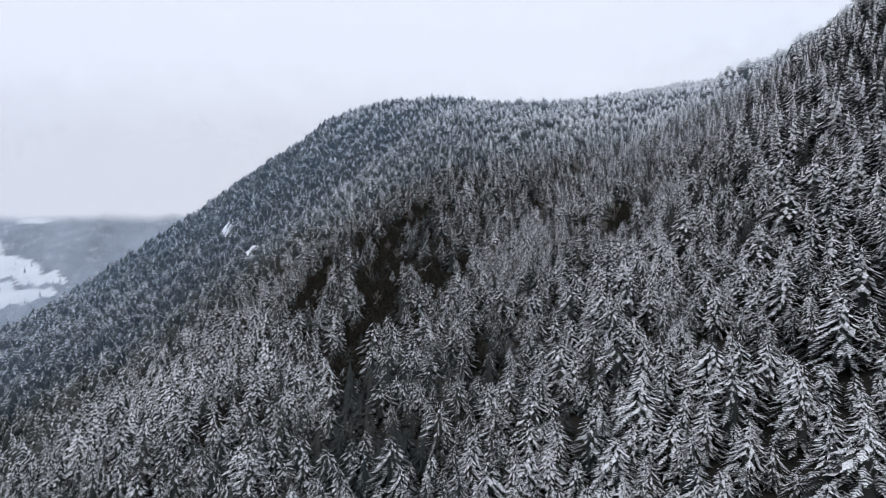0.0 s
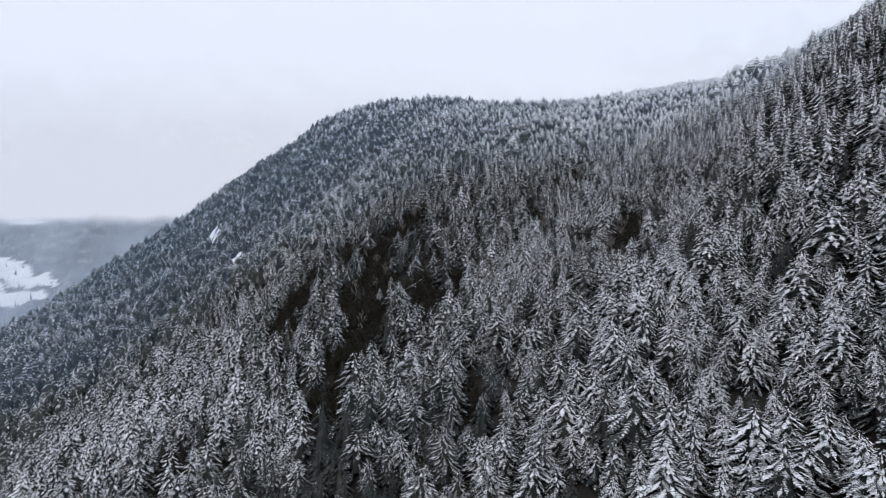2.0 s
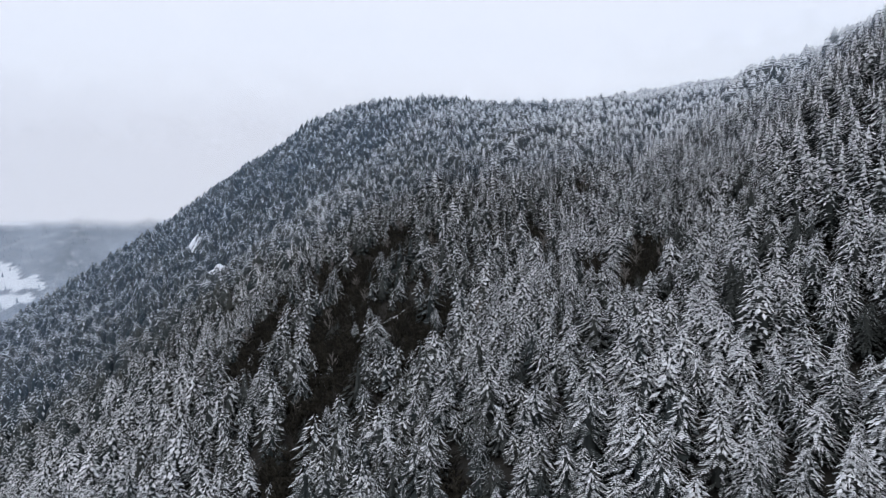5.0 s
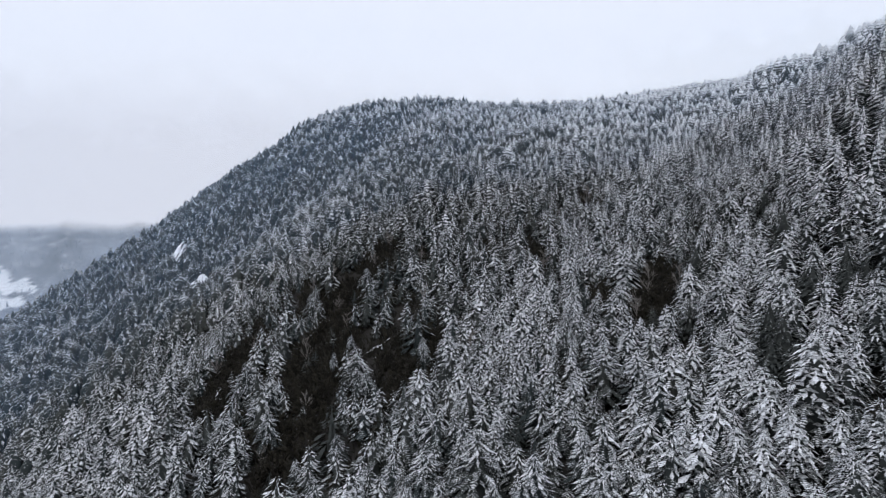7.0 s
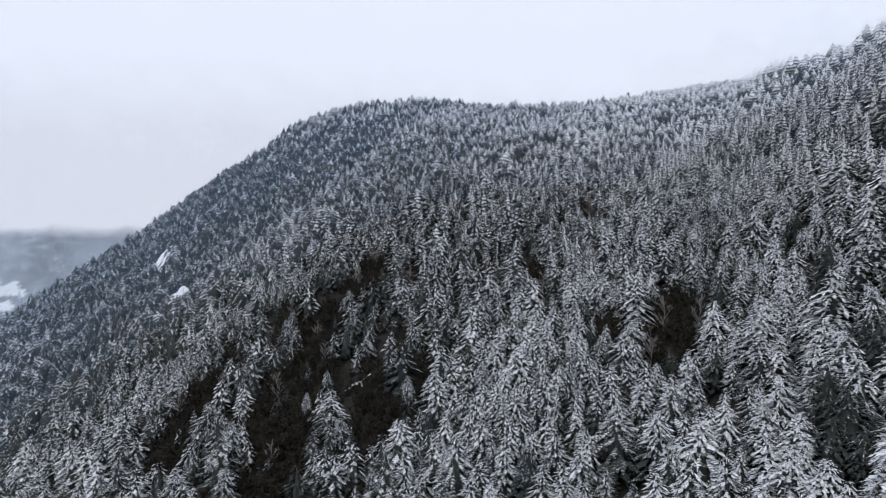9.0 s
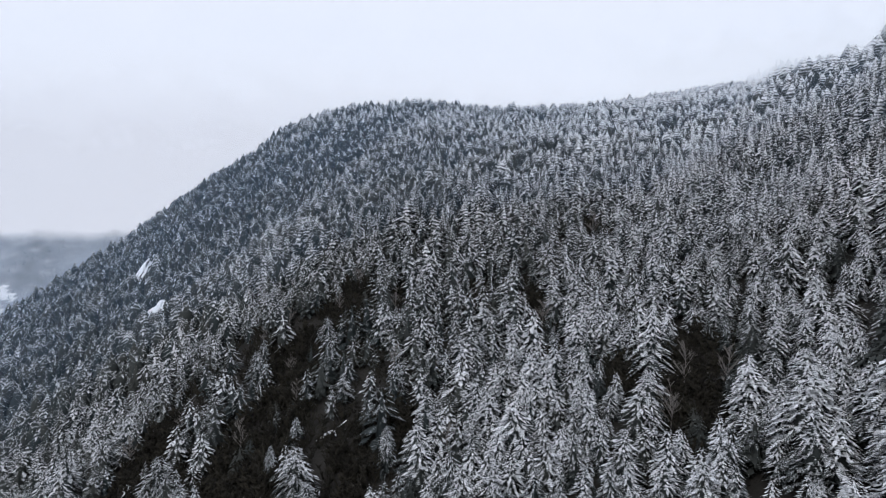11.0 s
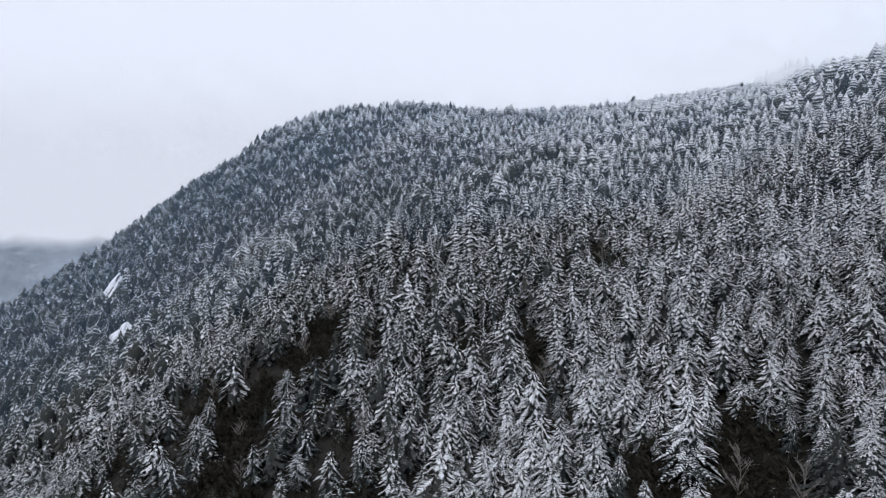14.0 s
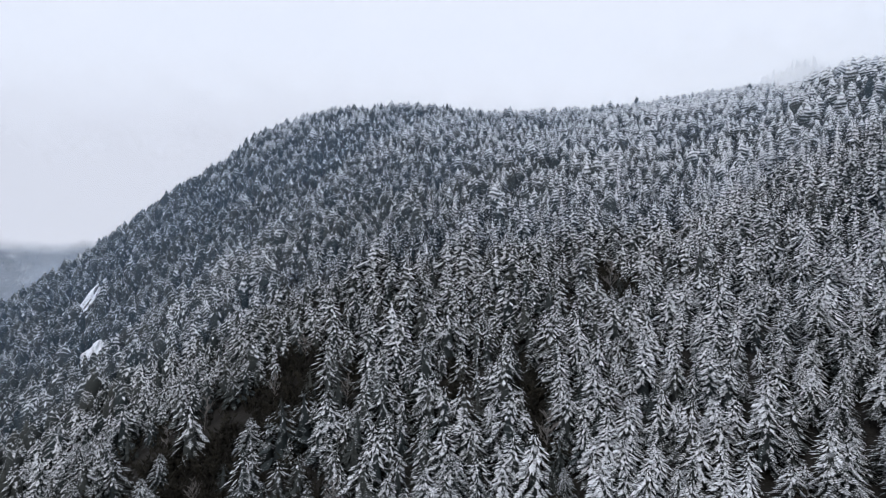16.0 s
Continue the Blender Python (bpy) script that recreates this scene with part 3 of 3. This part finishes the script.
BARE = [(-9, 246), (-13, 236), (-6, 252), (-20, 216), (-16, 203.5), (-24, 193), (-12, 184), (-19, 172), (-25, 160), (-40, 204), (-48, 199), (-30, 229),
        (33, 202), (35, 209), (50, 171), (45, 164), (54, 166), (57, 250), (-28, 143), (3.7, 207), (12, 202), (2, 231), (-25, 233), (14, 178)]
made = []
for i, (x, y) in enumerate(BARE):
    rng = random.Random(900 + i)
    m = pose(x, y, float(land(x, y)), rng.uniform(-4, 4), rng.uniform(-4, 4), rng.uniform(0, 360))
    h = rng.uniform(5.5, 10.0)
    if len(made) < 3:
        (tv, tf), (bv, bf) = bare_tree_meshes(40 + i)
        ob = new("bare_tree")
        mesh_object("trunk", tv, tf, TWIGS, ob, "", {"load": np.zeros(len(tv)), "tone": np.full(len(tv), 0.4)})
        mesh_object("branch", bv, bf, TWIGS, ob, "thin grey-brown twigs", {"load": np.full(len(bv), 0.1), "tone": np.full(len(bv), 0.7)})
        ob.matrix_basis = m
        tagged(ob, "leafless grey broadleaf tree among dark brush", "tree", "bare trees")
        made.append(ob)
    else:
        ob = copy_thing(made[i % 3], m)
    ob.scale = (h, h, h)


def limb(points, radii, sides=7, flat=1.0, rise=0.0):
    """A bent, tapered limb through the points; flat squeezes it in height and rise lifts it."""
    v, f = [], []
    for i, (p, r) in enumerate(zip(points, radii)):
        p = Vector(p)
        a, b = Vector(points[max(0, i - 1)]), Vector(points[min(len(points) - 1, i + 1)])
        d = (b - a).normalized()
        side = d.cross(Vector((0, 0, 1))).normalized()
        up = side.cross(d)
        for q in range(sides):
            w = 6.283 * q / sides
            v.append(tuple(p + side * r * math.cos(w) + up * (r * flat * math.sin(w) + rise)))
        if i:
            for q in range(sides):
                m, n = (i - 1) * sides + q, (i - 1) * sides + (q + 1) % sides
                f += [(m, n, n + sides), (m, n + sides, m + sides)]
    return v, f


def fallen_tree(x, y):
    """A broken treetop lying across the brush, thick snow along its upper side and on two side limbs."""
    thing = new("fallen_tree")
    thing.location = (x, y, float(land(x, y)))
    ground = lambda u, w: float(land(x + u, y + w)) - thing.location.z
    stem = [(u, 0.25 * u, ground(u, 0.25 * u) + h) for u, h in ((-2.2, 0.15), (-1.1, 0.45), (0.0, 0.6), (1.1, 1.05), (2.2, 1.75))]
    stubs = [[stem[1], (-1.5, -0.9, stem[1][2] + 0.1), (-1.8, -1.6, stem[1][2] - 0.35)], [stem[2], (0.2, -0.8, stem[2][2]), (0.5, -1.5, stem[2][2] - 0.5)], [stem[0], (-2.7, -0.7, stem[0][2] - 0.1), (-3.1, -1.2, stem[0][2] - 0.4)]]
    def piece(name, path, radii, mat, load, label, **shape):
        v, f = limb(path, radii, **shape)
        return mesh_object(name, v, f, mat, thing, label, {"load": np.full(len(v), load), "tone": np.full(len(v), 0.4)})
    piece("trunk", stem, (0.22, 0.2, 0.17, 0.13, 0.05), BARK, 0.0, "dark wet bark")
    piece("snow_cap", stem, (0.36, 0.48, 0.42, 0.34, 0.14), BARK, 2.0, "thick fresh snow", flat=0.6, rise=0.16)
    for path in stubs:
        piece("branch", path, (0.11, 0.08, 0.03), BARK, 0.0, "")
        piece("snow_cap", path, (0.3, 0.3, 0.1), BARK, 2.0, "thick fresh snow", flat=0.6, rise=0.09)
    return tagged(thing, "broken treetop lying in dark brush under thick snow", "fallen tree")


fallen_tree(*FALLEN)


def bluff(x, y, z, width, height, slant, seed):
    """A steep, snow-covered bluff that leans into the slope, its foot among the trees."""
    bm = bmesh.new()
    bmesh.ops.create_icosphere(bm, subdivisions=4, radius=1.0)
    for v in bm.verts:
        p = v.co.copy()
        ridge = noise.fractal(Vector((p.x * 2.2 + seed, p.y * 1.2, p.z * 1.1)), 1.0, 2.0, 5)
        p *= 1 + 0.5 * ridge
        up = max(0.0, p.z)
        v.co = Vector((p.x * width * 0.5 * (1.1 - 0.5 * up), p.y * width * 0.6 + p.z * height * 0.45, p.z * height * (0.5 if p.z > 0 else 0.9)))
    me = bpy.data.meshes.new("snowy_bluff")
    bm.to_mesh(me)
    bm.free()
    me.materials.append(ROCK)
    ob = new("snowy_bluff", me)
    ob.matrix_basis = pose(x, y, z, 0, slant, 12)
    return tagged(ob, "steep snow-covered rock bluff among the conifers", "rock", "snowy bluffs")


for i, (bx, by, bz, bw, bh) in enumerate(BLUFFS):
    bluff(bx, by, bz, bw, bh, (20, 8)[i], 3.1 * i)


# ---- mist ----
def curtain(name, points, low, high, mat, label, density=None):
    """An upright flat sheet that stands for a bank of mist, along a line in plan."""
    v, f = [], []
    for i, (x, y) in enumerate(points):
        v += [(x, y, low), (x, y, high)]
        if i:
            f.append((2 * i - 2, 2 * i, 2 * i + 1, 2 * i - 1))
    dense = np.repeat(density or [1.0] * len(points), 2)
    return tagged(mesh_object(name, v, f, mat, attributes={"mist_run": dense}), label, "mist", kind="structure")


# self-lit backdrop sheet: blue haze painted over the far hillside, pale cloud above
MIST_GLOW = glowing_mist("valley_mist_glow", (0.72, 0.745, 0.84, 1), (0.17, 0.28, 0.44, 1), 228, 250, 0.48, 1.25)
curtain("backdrop", [(-1500, 500), (-1000, 640), (-600, 670), (-200, 690), (320, 820)], 0, 900, MIST_GLOW, "glowing sheet painted with pale grey cloud and blue haze over the valley")


def haze_sheet(name, low, high, thin, thick, top, cloud=None):
    """A sheet for haze that scatters the daylight, mostly thicker towards the cloud."""
    m, ns, ls = material(name)
    geo = ns.new("ShaderNodeNewGeometry")
    xyz = ns.new("ShaderNodeSeparateXYZ")
    ls.new(geo.outputs["Position"], xyz.inputs[0])
    n1 = node(ns, "ShaderNodeTexNoise", Scale=0.02, Detail=3.0)
    ls.new(geo.outputs["Position"], n1.inputs["Vector"])
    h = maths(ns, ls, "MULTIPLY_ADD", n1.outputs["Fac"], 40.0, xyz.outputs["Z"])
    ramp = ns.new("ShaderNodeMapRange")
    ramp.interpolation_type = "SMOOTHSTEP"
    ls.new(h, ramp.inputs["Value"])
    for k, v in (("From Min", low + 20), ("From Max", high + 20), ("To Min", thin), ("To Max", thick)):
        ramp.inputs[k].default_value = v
    fade = ns.new("ShaderNodeMapRange")
    fade.interpolation_type = "SMOOTHSTEP"
    ls.new(h, fade.inputs["Value"])
    for k, v in (("From Min", high + 26), ("From Max", top + 20), ("To Min", 1.0), ("To Max", 0.0)):
        fade.inputs[k].default_value = v
    run = ns.new("ShaderNodeAttribute")
    run.attribute_name = "mist_run"
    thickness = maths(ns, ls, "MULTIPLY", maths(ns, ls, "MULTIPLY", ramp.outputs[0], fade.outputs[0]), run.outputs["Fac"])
    # distance haze painted as a blue tint of the sheet
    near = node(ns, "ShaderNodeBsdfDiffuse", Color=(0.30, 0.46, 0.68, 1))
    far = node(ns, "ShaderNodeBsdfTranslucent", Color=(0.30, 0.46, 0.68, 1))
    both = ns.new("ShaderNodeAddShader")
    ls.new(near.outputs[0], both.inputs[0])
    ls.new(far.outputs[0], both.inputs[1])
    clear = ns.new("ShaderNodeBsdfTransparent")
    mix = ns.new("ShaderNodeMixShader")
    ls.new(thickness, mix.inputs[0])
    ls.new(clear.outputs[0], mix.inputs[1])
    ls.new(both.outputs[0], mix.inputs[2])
    # with a cloud colour the sheet emits that brightness instead of scattering daylight
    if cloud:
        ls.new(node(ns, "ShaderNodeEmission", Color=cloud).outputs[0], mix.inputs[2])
    out = ns.new("ShaderNodeOutputMaterial")
    ls.new(mix.outputs[0], out.inputs[0])
    return m


# flat sheets added across the slope to lift and blue what lies behind
VEIL = haze_sheet("haze_sheet", 310, 335, 0.032, 0.04, 380)
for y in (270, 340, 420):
    curtain("mist", [(-2.0 * y, y - 10), (0, y), (1.6 * y, y + 30)], -50, 520, VEIL, "thin blue-tinted sheet standing for winter haze along the slope")
# self-lit sheet that whitens the hilltop as cloud would
HILL_FOG_GLOW = haze_sheet("hill_cloud_glow", 335, 365, 0.4, 0.8, 415, (0.80, 0.84, 0.94, 1))
curtain("mist", [(150, 600), (230, 588), (288, 576), (312, 535), (345, 515), (470, 500)], 150, 500, HILL_FOG_GLOW, "glowing sheet that stands for cloud on the top of the hill", [0.0, 0.75, 1.0, 1.0, 1.0, 1.0])
RIDGE_HAZE = haze_sheet("ridge_haze", 240, 300, 0.015, 0.06, 400)
curtain("mist", [(45, 195), (85, 205), (170, 222), (330, 240)], 120, 460, RIDGE_HAZE, "thin blue-tinted sheet standing for winter haze along the slope", [0.0, 0.7, 1.0, 1.0])
SIDE_HAZE = haze_sheet("side_haze", 140, 240, 0.05, 0.035, 330)
curtain("mist", [(-70, 228), (-120, 235), (-190, 245), (-420, 280)], -50, 360, SIDE_HAZE, "thin blue-tinted sheet standing for winter haze along the slope", [0.0, 0.5, 1.0, 1.0])
